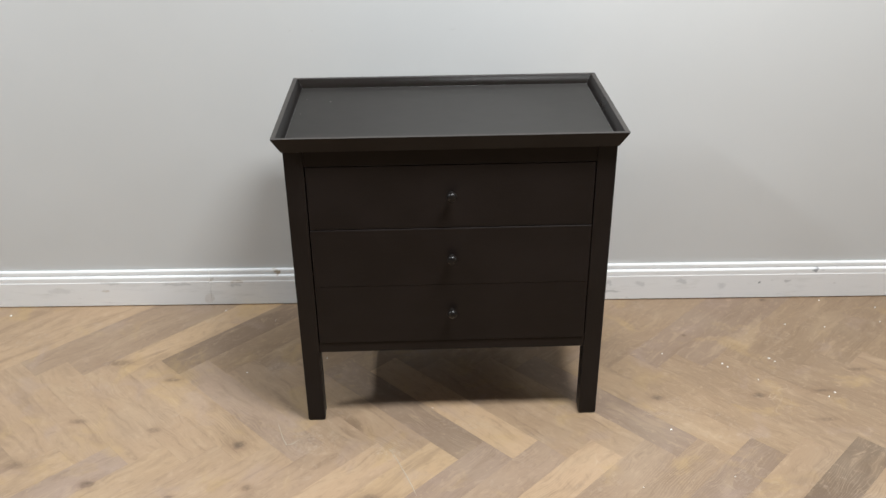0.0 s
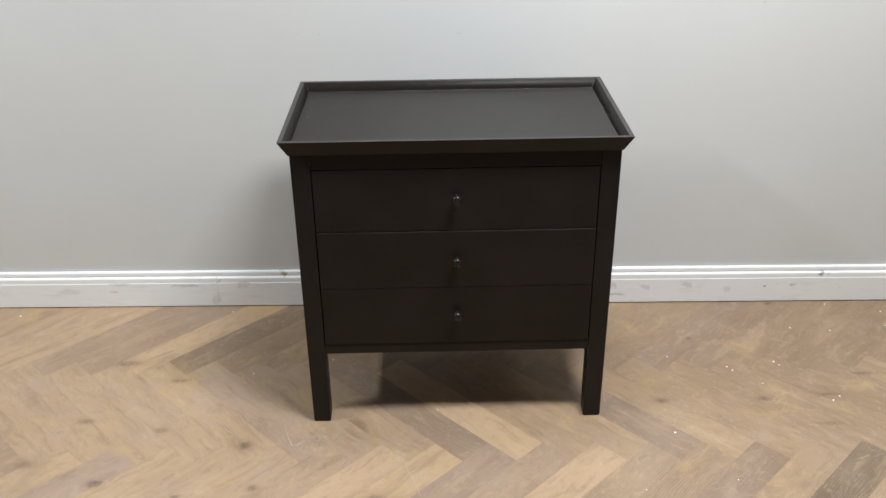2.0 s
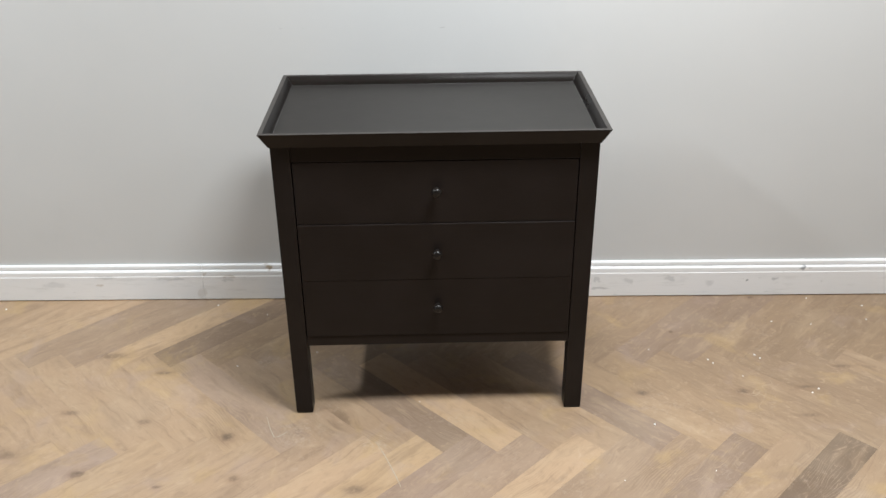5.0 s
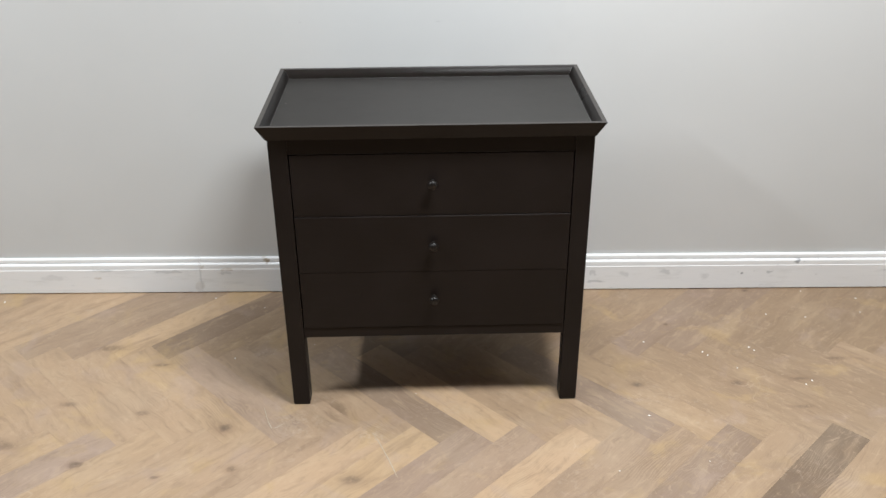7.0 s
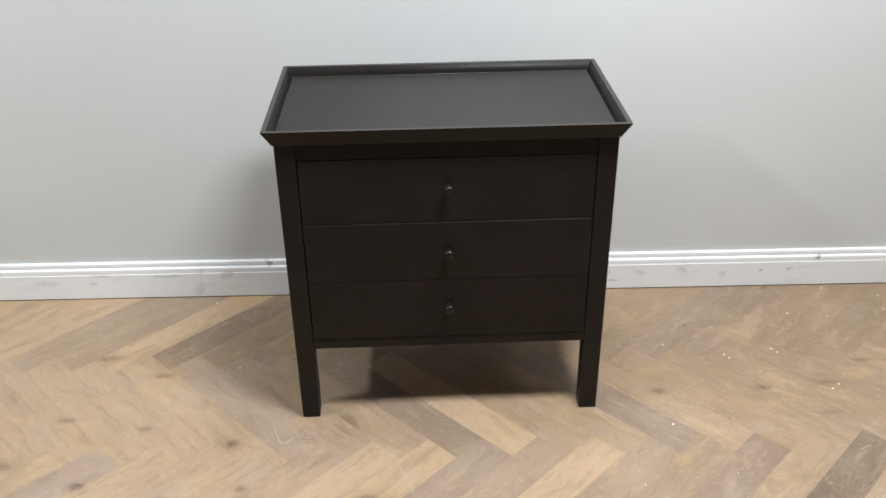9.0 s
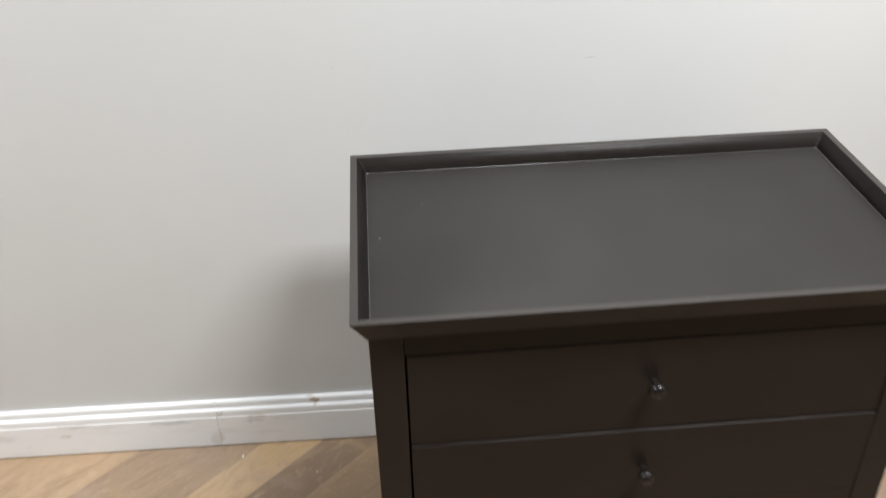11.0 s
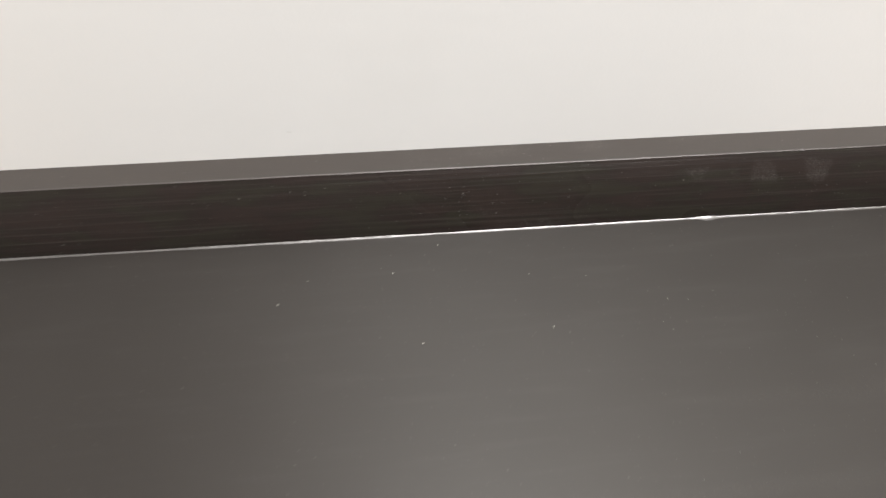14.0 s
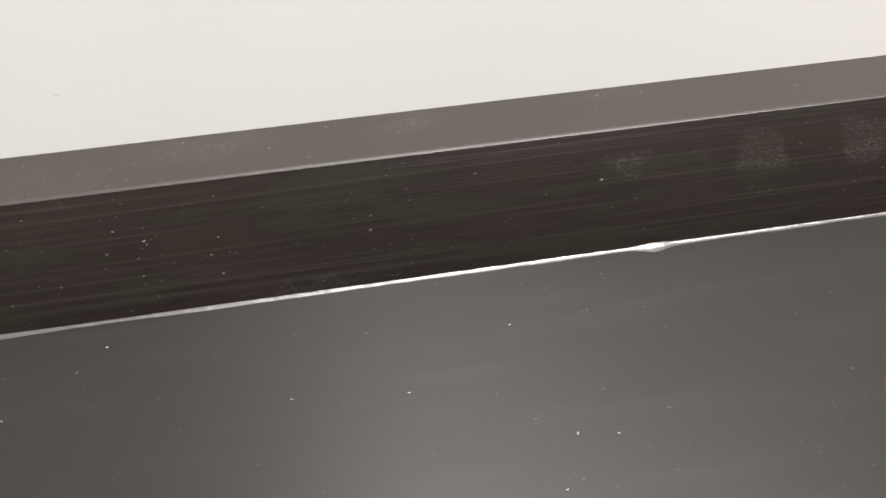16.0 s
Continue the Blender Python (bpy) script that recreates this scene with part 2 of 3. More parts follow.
        knots = [((0.528, 0.084, 0.0), (0.030, 0.020, 0.1), 0.9), ((0.789, 0.083, 0.0), (0.034, 0.018, 0.1), 0.9),
                 ((-0.516, -0.058, 0.0), (0.030, 0.028, 0.1), 0.95), ((-0.836, -0.180, 0.0), (0.036, 0.020, 0.1), 0.95),
                 ((-0.736, 0.008, 0.0), (0.028, 0.018, 0.1), 0.7), ((-0.474, -0.206, 0.0), (0.022, 0.014, 0.1), 0.85),
                 ((-0.644, -0.226, 0.0), (0.016, 0.010, 0.1), 0.7), ((0.672, 0.365, 0.0), (0.010, 0.012, 0.1), 0.9),
                 ((0.959, 0.548, 0.0), (0.020, 0.012, 0.1), 0.9), ((0.961, 0.097, 0.0), (0.046, 0.012, 0.1), 0.75),
                 ((0.928, -0.019, 0.0), (0.050, 0.013, 0.1), 0.6), ((1.087, 0.186, 0.0), (0.055, 0.012, 0.1), 0.65),
                 ((-0.192, -0.250, 0.0), (0.050, 0.028, 0.1), 0.7), ((-0.90, 0.30, 0.0), (0.075, 0.030, 0.1), 0.6),
                 ((-0.735, 0.215, 0.0), (0.040, 0.015, 0.1), 0.65), ((-0.93, 0.05, 0.0), (0.040, 0.016, 0.1), 0.6),
                 ((-1.02, -0.11, 0.0), (0.045, 0.030, 0.1), 0.5), ((-0.30, 0.40, 0.0), (0.05, 0.02, 0.1), 0.4)]
        streaks = [((-0.250, 0.000, 0.0), (0.045, 0.070, 0.1), 0.6), ((-0.36, -0.045, 0.0), (0.055, 0.045, 0.1), 0.35), ((0.36, -0.02, 0.0), (0.05, 0.07, 0.1), 0.3)]
        torn = m.add("ShaderNodeTexNoise")
        m.put(torn.inputs["Vector"], p)
        torn.inputs["Scale"].default_value = 55.0
        torn.inputs["Detail"].default_value = 3.0
        loose = m.vec("ADD", p, m.vec("MULTIPLY", m.vec("SUBTRACT", torn.outputs["Color"], (0.5, 0.5, 0.5)), (0.016, 0.013, 0.0)))
        jig = m.noise(p, 85, 3)
        col = m.mix(m.math("MULTIPLY", m.blots(loose, streaks, 0.1), m.span(figure, 0.40, 0.60)), col, (0.150, 0.098, 0.062))
        halo = m.blots(loose, [(c, (h[0] * 1.5, h[1] * 1.6, 0.2), v * 0.45) for c, h, v in knots], 0.1)
        col = m.mix(halo, col, (0.215, 0.135, 0.082))
        col = m.mix(m.math("MULTIPLY", m.blots(loose, [(c, (h[0] * 0.75, h[1] * 0.75, 0.1), v * 0.9) for c, h, v in knots], 0.1), m.span(jig, 0.30, 0.52, 0.40, 1.0)), col, (0.120, 0.083, 0.058))
        # a pale wedge of sapwood by the wall
        col = m.mix(m.corners(loose, [([(0.985, 0.530), (0.905, 0.400), (0.855, 0.270), (0.790, 0.330), (0.850, 0.400)], 0.26)], (0, 1), 0.012), col, (0.480, 0.352, 0.215))
    # mottled, scuffed surface
    mottle = m.noise(m.vec("MULTIPLY", along, (1.0, 1.7, 1.0)), 34.0, 5, 0.68, 0.9)
    col = m.mix(m.span(mottle, 0.52, 0.70, 0.0, 0.30), col, (0.205, 0.142, 0.092))
    col = m.mix(m.span(mottle, 0.47, 0.30, 0.0, 0.30), col, (0.490, 0.362, 0.240))
    rubbed = m.math("MULTIPLY", m.span(m.noise(m.vec("ADD", p, (4.4, 2.9, 0.0)), 5.0, 3, 0.6), 0.50, 0.64), m.span(m.noise(p, 48.0, 5, 0.72, 1.2), 0.52, 0.64, 0.0, 0.17))
    if not island:
        worn = m.blots(p, [((-0.34, -0.05, 0.0), (0.10, 0.08, 0.1), 1.0), ((-0.15, -0.09, 0.0), (0.10, 0.06, 0.1), 1.0), ((0.02, 0.00, 0.0), (0.12, 0.05, 0.1), 0.7),
                           ((-0.46, 0.26, 0.0), (0.05, 0.05, 0.1), 1.0), ((0.53, 0.03, 0.0), (0.06, 0.04, 0.1), 0.7)], 0.2)
        rubbed = m.math("MAXIMUM", rubbed, m.math("MULTIPLY", worn, m.span(m.noise(p, 62.0, 5, 0.72, 1.6), 0.50, 0.62, 0.0, 0.34)))
    col = m.mix(rubbed, col, (0.500, 0.415, 0.335))
    # fine curved scratches
    wire = m.add("ShaderNodeTexVoronoi")
    wire.feature = "DISTANCE_TO_EDGE"
    curl = m.add("ShaderNodeTexNoise")
    m.put(curl.inputs["Vector"], p)
    curl.inputs["Scale"].default_value = 7.0
    m.put(wire.inputs["Vector"], m.vec("ADD", p, m.vec("MULTIPLY", m.vec("SUBTRACT", curl.outputs["Color"], (0.5, 0.5, 0.5)), (0.22, 0.22, 0.0))))
    wire.inputs["Scale"].default_value = 10.0
    where = m.span(m.noise(m.vec("ADD", p, (1.7, 8.3, 0.0)), 4.5, 4, 0.7), 0.56, 0.70, 0.0, 0.22)
    col = m.mix(m.math("MULTIPLY", m.span(wire.outputs["Distance"], 0.012, 0.002), where), col, (0.600, 0.500, 0.385))
    # worn, dusty finish
    wear = m.noise(p, 3.1, 4, 0.6)
    col = m.mix(m.span(wear, 0.48, 0.72, 0.0, 0.14), col, (0.42, 0.34, 0.25))
    n = m.bump(fine, 0.30, 0.0006)
    n = m.bump(figure, 0.18, 0.0008, n)
    return m.done(col, m.span(wear, 0.3, 0.7, 0.36, 0.52), n, spec=0.4)


def lacquer(name="black_brown_lacquer", rough=(0.30, 0.42), stretch=(1.0, 14.0, 14.0), base=((0.0058, 0.0052, 0.0050), (0.0080, 0.0072, 0.0069)), spots=(), shapes=(), dust=0.0, spec=0.5, relief=0.35, streak=0.5, grain=220.0, brushed=0.0, tinge=0.0, pale=(0.015, 0.0130, 0.0118)):
    m = Nodes(name)
    if brushed:
        # brush lines along x widen the gloss across them
        across = m.add("ShaderNodeCombineXYZ")
        across.inputs[1].default_value = 1.0
        m.put(m.bsdf.inputs["Tangent"], across.outputs[0])
        m.bsdf.inputs["Anisotropic"].default_value = brushed
        m.bsdf.inputs["Specular Tint"].default_value = (0.985, 0.990, 0.952, 1.0)
    p = m.position()
    brush = m.noise(m.vec("MULTIPLY", p, stretch), 22.0, 4, 0.6)
    broad = m.noise(p, 6.0, 3)
    col = m.mix(m.span(broad, 0.35, 0.65), *base)
    col = m.mix(m.span(brush, 0.50, 0.72, 0.0, streak), col, pale)
    r = m.span(broad, 0.3, 0.7, *rough)
    if brushed:
        r = m.math("ADD", r, m.span(brush, 0.35, 0.65, -0.008, 0.008))
    if spots:
        grit = m.noise(p, 2600, 3, 0.75)
        drift = m.add("ShaderNodeTexNoise")
        m.put(drift.inputs["Vector"], p)
        drift.inputs["Scale"].default_value = 70.0
        bent = m.vec("ADD", p, m.vec("MULTIPLY", m.vec("SUBTRACT", drift.outputs["Color"], (0.5, 0.5, 0.5)), (0.022, 0.006, 0.012)))
        prints = m.blots(bent, spots, 0.2)
        if shapes:
            wavy = m.vec("ADD", p, m.vec("MULTIPLY", m.vec("SUBTRACT", drift.outputs["Color"], (0.5, 0.5, 0.5)), (0.004, 0.0, 0.003)))
            prints = m.math("MAXIMUM", prints, m.corners(wavy, shapes))
        mask = m.math("MULTIPLY", prints, m.math("MULTIPLY", m.span(grit, 0.48, 0.68, 0.08, 1.0), m.span(m.noise(m.vec("MULTIPLY", p, (1.0, 1.0, 2.5)), 800, 3, 0.7), 0.36, 0.64, 0.35, 1.0)))
        col = m.mix(mask, col, (0.22, 0.205, 0.19))
        r = m.math("MAXIMUM", r, m.math("MULTIPLY", mask, 0.8))
    if tinge:
        # the coat shades from plum to olive in long drifts
        drift = m.noise(m.vec("MULTIPLY", p, (0.25, 1.0, 1.0)), 150.0, 3, 0.6)
        col = m.mix(m.span(drift, 0.42, 0.62, 0.0, tinge), col, (0.0150, 0.0110, 0.0098))
        col = m.mix(m.span(drift, 0.52, 0.36, 0.0, tinge), col, (0.0140, 0.0130, 0.0100))
    if dust:
        shake = m.add("ShaderNodeTexNoise")
        m.put(shake.inputs["Vector"], p)
        shake.inputs["Scale"].default_value = 2800.0
        loose = m.vec("ADD", p, m.vec("MULTIPLY", m.vec("SUBTRACT", shake.outputs["Color"], (0.5, 0.5, 0.5)), (0.0009, 0.0005, 0.0005)))
        cloud = m.span(m.noise(p, 42.0, 3, 0.6), 0.48, 0.70)
        total = None
        for size, reach, common, glow in ((grain, 0.070, 0.86, dust), (grain * 2.2, 0.12, 0.82, dust * 0.7), (grain * 4.0, 0.17, 0.78, dust * 0.4)):
            speck = m.add("ShaderNodeTexVoronoi")
            m.put(speck.inputs["Vector"], loose)
            speck.inputs["Scale"].default_value = size
            hue = m.add("ShaderNodeSeparateColor")
            m.put(hue.inputs["Color"], speck.outputs["Color"])
            level = m.math("SUBTRACT", hue.outputs["Red"], m.math("SUBTRACT", common, m.math("MULTIPLY", cloud, 0.26)))
            dots = m.math("MULTIPLY", m.span(speck.outputs["Distance"], reach, reach * 0.4), m.span(level, 0.0, 0.10, 0.0, glow))
            dots = m.math("MULTIPLY", dots, m.span(hue.outputs["Green"], 0.0, 1.0, 0.25, 1.0))
            total = dots if total is None else m.math("MAXIMUM", total, dots)
        col = m.mix(total, col, (0.34, 0.33, 0.31))
    n = m.bump(brush, relief, 0.0005)
    n = m.bump(m.noise(p, 60, 2), relief * 0.3, 0.0006, n)
    return m.done(col, r, n, spec=spec)


def plain(name, color, rough, spec=0.5, metal=0.0, scale=200.0, relief=0.0003):
    m = Nodes(name)
    p = m.position()
    f = m.noise(p, scale, 3)
    lo = tuple(c * 0.85 for c in color)
    hi = tuple(min(1.0, c * 1.12) for c in color)
    return m.done(m.mix(f, lo, hi), rough, m.bump(f, 0.25, relief), metal, spec)


WALL = wall_paint()
# the same wall paint, darkened on the unseen walls to cut bounced light
BOUNCE_CUT_WALL = wall_paint("bounce_dimmed_wall_paint", 0.40)
CEILING = ceiling_paint()
SKIRTING = skirting_paint()
OAK = oak()
OAK_REST = oak(True)
SUBFLOOR = plain("brown_floor_joint", (0.24, 0.165, 0.11), 0.9)


# ---- builders ----
def mesh_of(name, bm, material, smooth=False):
    me = bpy.data.meshes.new(name)
    bmesh.ops.recalc_face_normals(bm, faces=bm.faces)
    bm.to_mesh(me)
    bm.free()
    me.materials.append(material)
    if smooth:
        me.shade_smooth()
        me.set_sharp_from_angle(angle=0.7)
    return me


def part(name, bm, material, parent, label="", smooth=False):
    ob = new(name, mesh_of(name, bm, material, smooth))
    ob.parent = parent
    if label:
        tagged(ob, label)
    return ob


def thing(name, label, category, group="", kind="", place=None):
    ob = new(name)
    if place is not None:
        ob.matrix_world = place
    return tagged(ob, label, category, group, kind)


def block(x0, x1, y0, y1, z0, z1, bevel=0.0, segments=2):
    bm = bmesh.new()
    bmesh.ops.create_cube(bm, size=1.0, matrix=Matrix.LocRotScale(((x0 + x1) / 2, (y0 + y1) / 2, (z0 + z1) / 2), None, (x1 - x0, y1 - y0, z1 - z0)))
    if bevel:
        bmesh.ops.bevel(bm, geom=bm.edges[:], offset=bevel, segments=segments, affect="EDGES", profile=0.5)
    return bm


def prism(rings):
    """A closed solid through rings of points, each ring in the same order."""
    bm = bmesh.new()
    rows = [[bm.verts.new(p) for p in ring] for ring in rings]
    n = len(rows[0])
    for a, b in zip(rows, rows[1:]):
        for i in range(n):
            bm.faces.new((a[i], a[(i + 1) % n], b[(i + 1) % n], b[i]))
    bm.faces.new(rows[0][::-1])
    bm.faces.new(rows[-1])
    return bm


def lathe(profile, steps=20):
    """A turned solid round the -y axis: profile rows of (distance out, radius)."""
    bm = bmesh.new()
    rows = []
    for out, rad in profile:
        rows.append([bm.verts.new((rad * math.cos(2 * math.pi * i / steps), -out, rad * math.sin(2 * math.pi * i / steps))) for i in range(steps)])
    for a, b in zip(rows, rows[1:]):
        for i in range(steps):
            bm.faces.new((a[i], a[(i + 1) % steps], b[(i + 1) % steps], b[i]))
    bm.faces.new(rows[0])
    bm.faces.new(rows[-1])
    return bm


# ---- the room ----
def setting(name, bm, material, label, category):
    ob = new(name, mesh_of(name, bm, material))
    ob.matrix_world = ROOM
    return tagged(ob, label, category, kind="structure")


T = 0.12
wall_north = setting("wall_north", block(X0 - T, X1 + T, Y1, Y1 + T, -0.05, CEIL), WALL, "warm light grey painted plaster wall, lightly scuffed", "wall")
setting("wall_south", block(X0 - T, X1 + T, Y0 - T, Y0, -0.05, CEIL), BOUNCE_CUT_WALL, "plain unseen wall, its paint darkened to cut bounced light", "wall")
setting("wall_west", block(X0 - T, X0, Y0, Y1, -0.05, CEIL), BOUNCE_CUT_WALL, "plain unseen wall, its paint darkened to cut bounced light", "wall")
setting("wall_east", block(X1, X1 + T, Y0, Y1, -0.05, CEIL), BOUNCE_CUT_WALL, "plain unseen wall, its paint darkened to cut bounced light", "wall")
setting("ceiling", block(X0 - T, X1 + T, Y0 - T, Y1 + T, CEIL, CEIL + T), CEILING, "plain unseen ceiling, greyed to cut bounced light", "ceiling")

# hairline scuffs and flecks on the wall behind the chest
SCUFF = plain("grey_scuff", (0.44, 0.43, 0.42), 0.7)


def scuff(x, z, length, height, tilt):
    bm = bmesh.new()
    pts = []
    for i in range(7):
        u = -0.5 + i / 6
        w = height * (0.25 + 0.75 * math.cos(u * math.pi)) * random.uniform(0.6, 1.0)
        mid = random.uniform(-0.2, 0.2) * height
        pts.append((u * length, mid + w / 2, mid - w / 2))
    top = [(x + u, Y1 - 0.00015, z + a + u * tilt) for u, a, b in pts]
    low = [(x + u, Y1 - 0.00015, z + b + u * tilt) for u, a, b in pts]
    verts_t, verts_l = [bm.verts.new(p) for p in top], [bm.verts.new(p) for p in low]
    for i in range(6):
        bm.faces.new((verts_t[i], verts_t[i + 1], verts_l[i + 1], verts_l[i]))
    back = bmesh.ops.extrude_face_region(bm, geom=bm.faces[:])
    bmesh.ops.translate(bm, verts=[v for v in back["geom"] if isinstance(v, bmesh.types.BMVert)], vec=(0, 0.0006, 0))
    part("scuff", bm, SCUFF, wall_north)


for x, z, length, height, tilt in ((0.016, 0.825, 0.018, 0.0016, 0.10), (-0.354, 0.825, 0.006, 0.0012, 0.0), (-0.413, 0.826, 0.008, 0.001, 0.1),
                                   (-0.146, 0.581, 0.003, 0.0004, 0.0), (0.810, 0.898, 0.005, 0.004, 0.0)):
    scuff(x, z, length, height, tilt)


# ---- skirting board ----
PROFILE = [(0, 0.0026), (0.017, 0.0026), (0.018, 0.004), (0.018, 0.0812), (0.0177, 0.0818), (0.0168, 0.0822), (0.0166, 0.0842), (0.0168, 0.0850), (0.0165, 0.0958),
           (0.0154, 0.0982), (0.0128, 0.0994), (0.0092, 0.1000), (0.0078, 0.1010), (0.0078, 0.1024), (0.0094, 0.1032), (0.0098, 0.1044), (0.0096, 0.1130), (0.0085, 0.1152), (0.0060, 0.1162), (0, 0.1165)]


def skirting(name, x0, x1, label):
    steps = max(2, int((x1 - x0) / 0.08))
    rings = []
    for i in range(steps + 1):
        x = x0 + (x1 - x0) * i / steps
        sway = 0.0006 * noise.noise(Vector((x * 2.1, 3.0, 0.0)))
        rings.append([(x, Y1 - d + (sway if d else 0), h) for d, h in PROFILE])
    ob = new(name, mesh_of(name, prism(rings), SKIRTING))
    ob.matrix_world = ROOM
    return tagged(ob, label, "baseboard", kind="structure")


skirting("baseboard_1", X0, -0.7163, "white gloss painted moulded baseboard, scuffed, butted at a joint")
skirting("baseboard_2", -0.7154, X1, "white gloss painted moulded baseboard with a chipped bare knot and grey scuffs")


def flat_skirting(name, x0, x1, y0, y1):
    ob = new(name, mesh_of(name, block(x0, x1, y0, y1, 0.0015, 0.1265, 0.003), SKIRTING))
    ob.matrix_world = ROOM
    tagged(ob, "white painted baseboard", "baseboard", kind="structure")


flat_skirting("baseboard_3", X0, X0 + 0.018, Y0, Y1 - 0.02)
flat_skirting("baseboard_4", X1 - 0.018, X1, Y0, Y1 - 0.02)
flat_skirting("baseboard_5", X0 + 0.02, X1 - 0.02, Y0, Y0 + 0.018)


# ---- chest of drawers ----
W, D, H = 0.752, 0.427, 0.7533           # tray rim, outside
RIM, FOOT, TRAY_Z, RIM_Z, LEAN = 0.0097, 0.0228, 0.7325, 0.7170, 0.0180
FACE, BACK = 0.0290, 0.4060             # front and back of the body
LEFT, RIGHT, POST = -0.3570, 0.3580, 0.0420
OPEN_TOP, OPEN_LOW, RAIL_LOW = 0.6785, 0.2290, 0.2020
DRAWERS = ((0.5278, 0.6765), (0.3826, 0.5262), (0.2300, 0.3823))
KNOB_Z = (0.6092, 0.4556, 0.3128)

smudges = [((-0.045, 0.4235, 0.753), (0.016, 0.004, 0.004), 0.16), ((-0.008, 0.4245, 0.753), (0.010, 0.003, 0.004), 0.20), ((0.026, 0.425, 0.753), (0.008, 0.002, 0.004), 0.12),
           ((-0.036, 0.405, 0.7345), (0.017, 0.02, 0.0026), 0.22), ((-0.050, 0.408, 0.7385), (0.016, 0.02, 0.0022), 0.12), ((0.030, 0.413, 0.7480), (0.012, 0.02, 0.004), 0.06),
           ((-0.034, 0.410, 0.7385), (0.026, 0.02, 0.0035), 0.04), ((-0.068, 0.420, 0.753), (0.016, 0.008, 0.004), 0.09), ((-0.010, 0.424, 0.753), (0.010, 0.003, 0.004), 0.14),
           ((0.045, 0.422, 0.753), (0.012, 0.005, 0.004), 0.06), ((-0.28, 0.415, 0.748), (0.05, 0.02, 0.008), 0.06), ((0.040, 0.412, 0.744), (0.012, 0.02, 0.004), 0.04), ((-0.32, 0.40, 0.735), (0.03, 0.02, 0.004), 0.10)]
finger_marks = [([(0.0495, 0.7515), (0.0570, 0.7512), (0.0600, 0.7443), (0.0478, 0.7448)], 0.24), ([(0.0225, 0.7498), (0.0340, 0.7508), (0.0300, 0.7455), (0.0272, 0.7456)], 0.24),
                ([(0.0680, 0.7512), (0.0806, 0.7505), (0.0777, 0.7436), (0.0705, 0.7442)], 0.26), ([(0.0400, 0.7505), (0.0440, 0.7508), (0.0455, 0.7465), (0.0415, 0.7460)], 0.08)]
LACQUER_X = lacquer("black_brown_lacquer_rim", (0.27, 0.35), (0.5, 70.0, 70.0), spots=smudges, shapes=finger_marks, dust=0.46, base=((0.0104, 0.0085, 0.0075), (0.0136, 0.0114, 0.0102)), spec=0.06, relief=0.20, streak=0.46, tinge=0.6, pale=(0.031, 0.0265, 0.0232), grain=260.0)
# darker copy of the rim lacquer: the side boards' shade is in its colour
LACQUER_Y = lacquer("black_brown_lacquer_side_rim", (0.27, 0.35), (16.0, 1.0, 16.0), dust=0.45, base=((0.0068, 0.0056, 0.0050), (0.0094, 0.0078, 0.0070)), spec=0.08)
# paler lacquer copy for upward faces: overhead light in its colour, plus dust
RIM_TOP = lacquer("lit_dusty_lacquer_rim_top", (0.42, 0.50), (1.0, 20.0, 20.0), base=((0.0222, 0.0180, 0.0152), (0.0270, 0.0222, 0.0190)), spots=smudges, dust=0.6, spec=0.56, relief=0.08, streak=0.1)
LACQUER_Z = lacquer("black_brown_lacquer_post", (0.34, 0.46), (14.0, 14.0, 1.0), base=((0.0094, 0.0067, 0.0061), (0.0122, 0.0090, 0.0082)), spec=0.24)
FRONT = lacquer("black_brown_lacquer_front", (0.38, 0.50), (1.0, 14.0, 14.0), base=((0.0118, 0.0084, 0.0072), (0.0152, 0.0110, 0.0096)), spec=0.19)
TRAY = lacquer("black_brown_lacquer_tray", (0.405, 0.455), (1.0, 10.0, 1.0), brushed=0.68, base=((0.0121, 0.0103, 0.0092), (0.0151, 0.0131, 0.0118)), dust=0.26, spec=0.325, relief=0.07, pale=(0.0178, 0.0158, 0.0145),
               spots=[((0.08, 0.33, TRAY_Z), (0.10, 0.006, 0.02), 0.06), ((0.02, 0.30, TRAY_Z), (0.12, 0.004, 0.02), 0.05)])
# paler, glossier lacquer on the bevels draws the rim's edge highlight
EDGE = plain("highlight_lacquer_edge", (0.034, 0.029, 0.027), 0.40, 0.34, scale=260.0, relief=0.0004)
BEAD = plain("glossy_lacquer_bead", (0.040, 0.037, 0.035), 0.32, 1.0, scale=260.0, relief=0.0010)
KNOB = plain("dark_bronze_knob", (0.010, 0.008, 0.007), 0.33, 0.32, 0.0, 300.0, 0.0001)
INSIDE = plain("raw_dark_board", (0.020, 0.016, 0.013), 0.8)

chest = thing("chest_of_drawers", "black-brown lacquered three-drawer chest with a tray top, standing on oak floor", "chest of drawers")


def rim_inset(u):
    """How far in the hollowed inner face of the rim stands; u: 0 at its top, 1 at its foot."""
    return RIM + (FOOT - RIM) * (u + 0.65 * u * (1 - u))


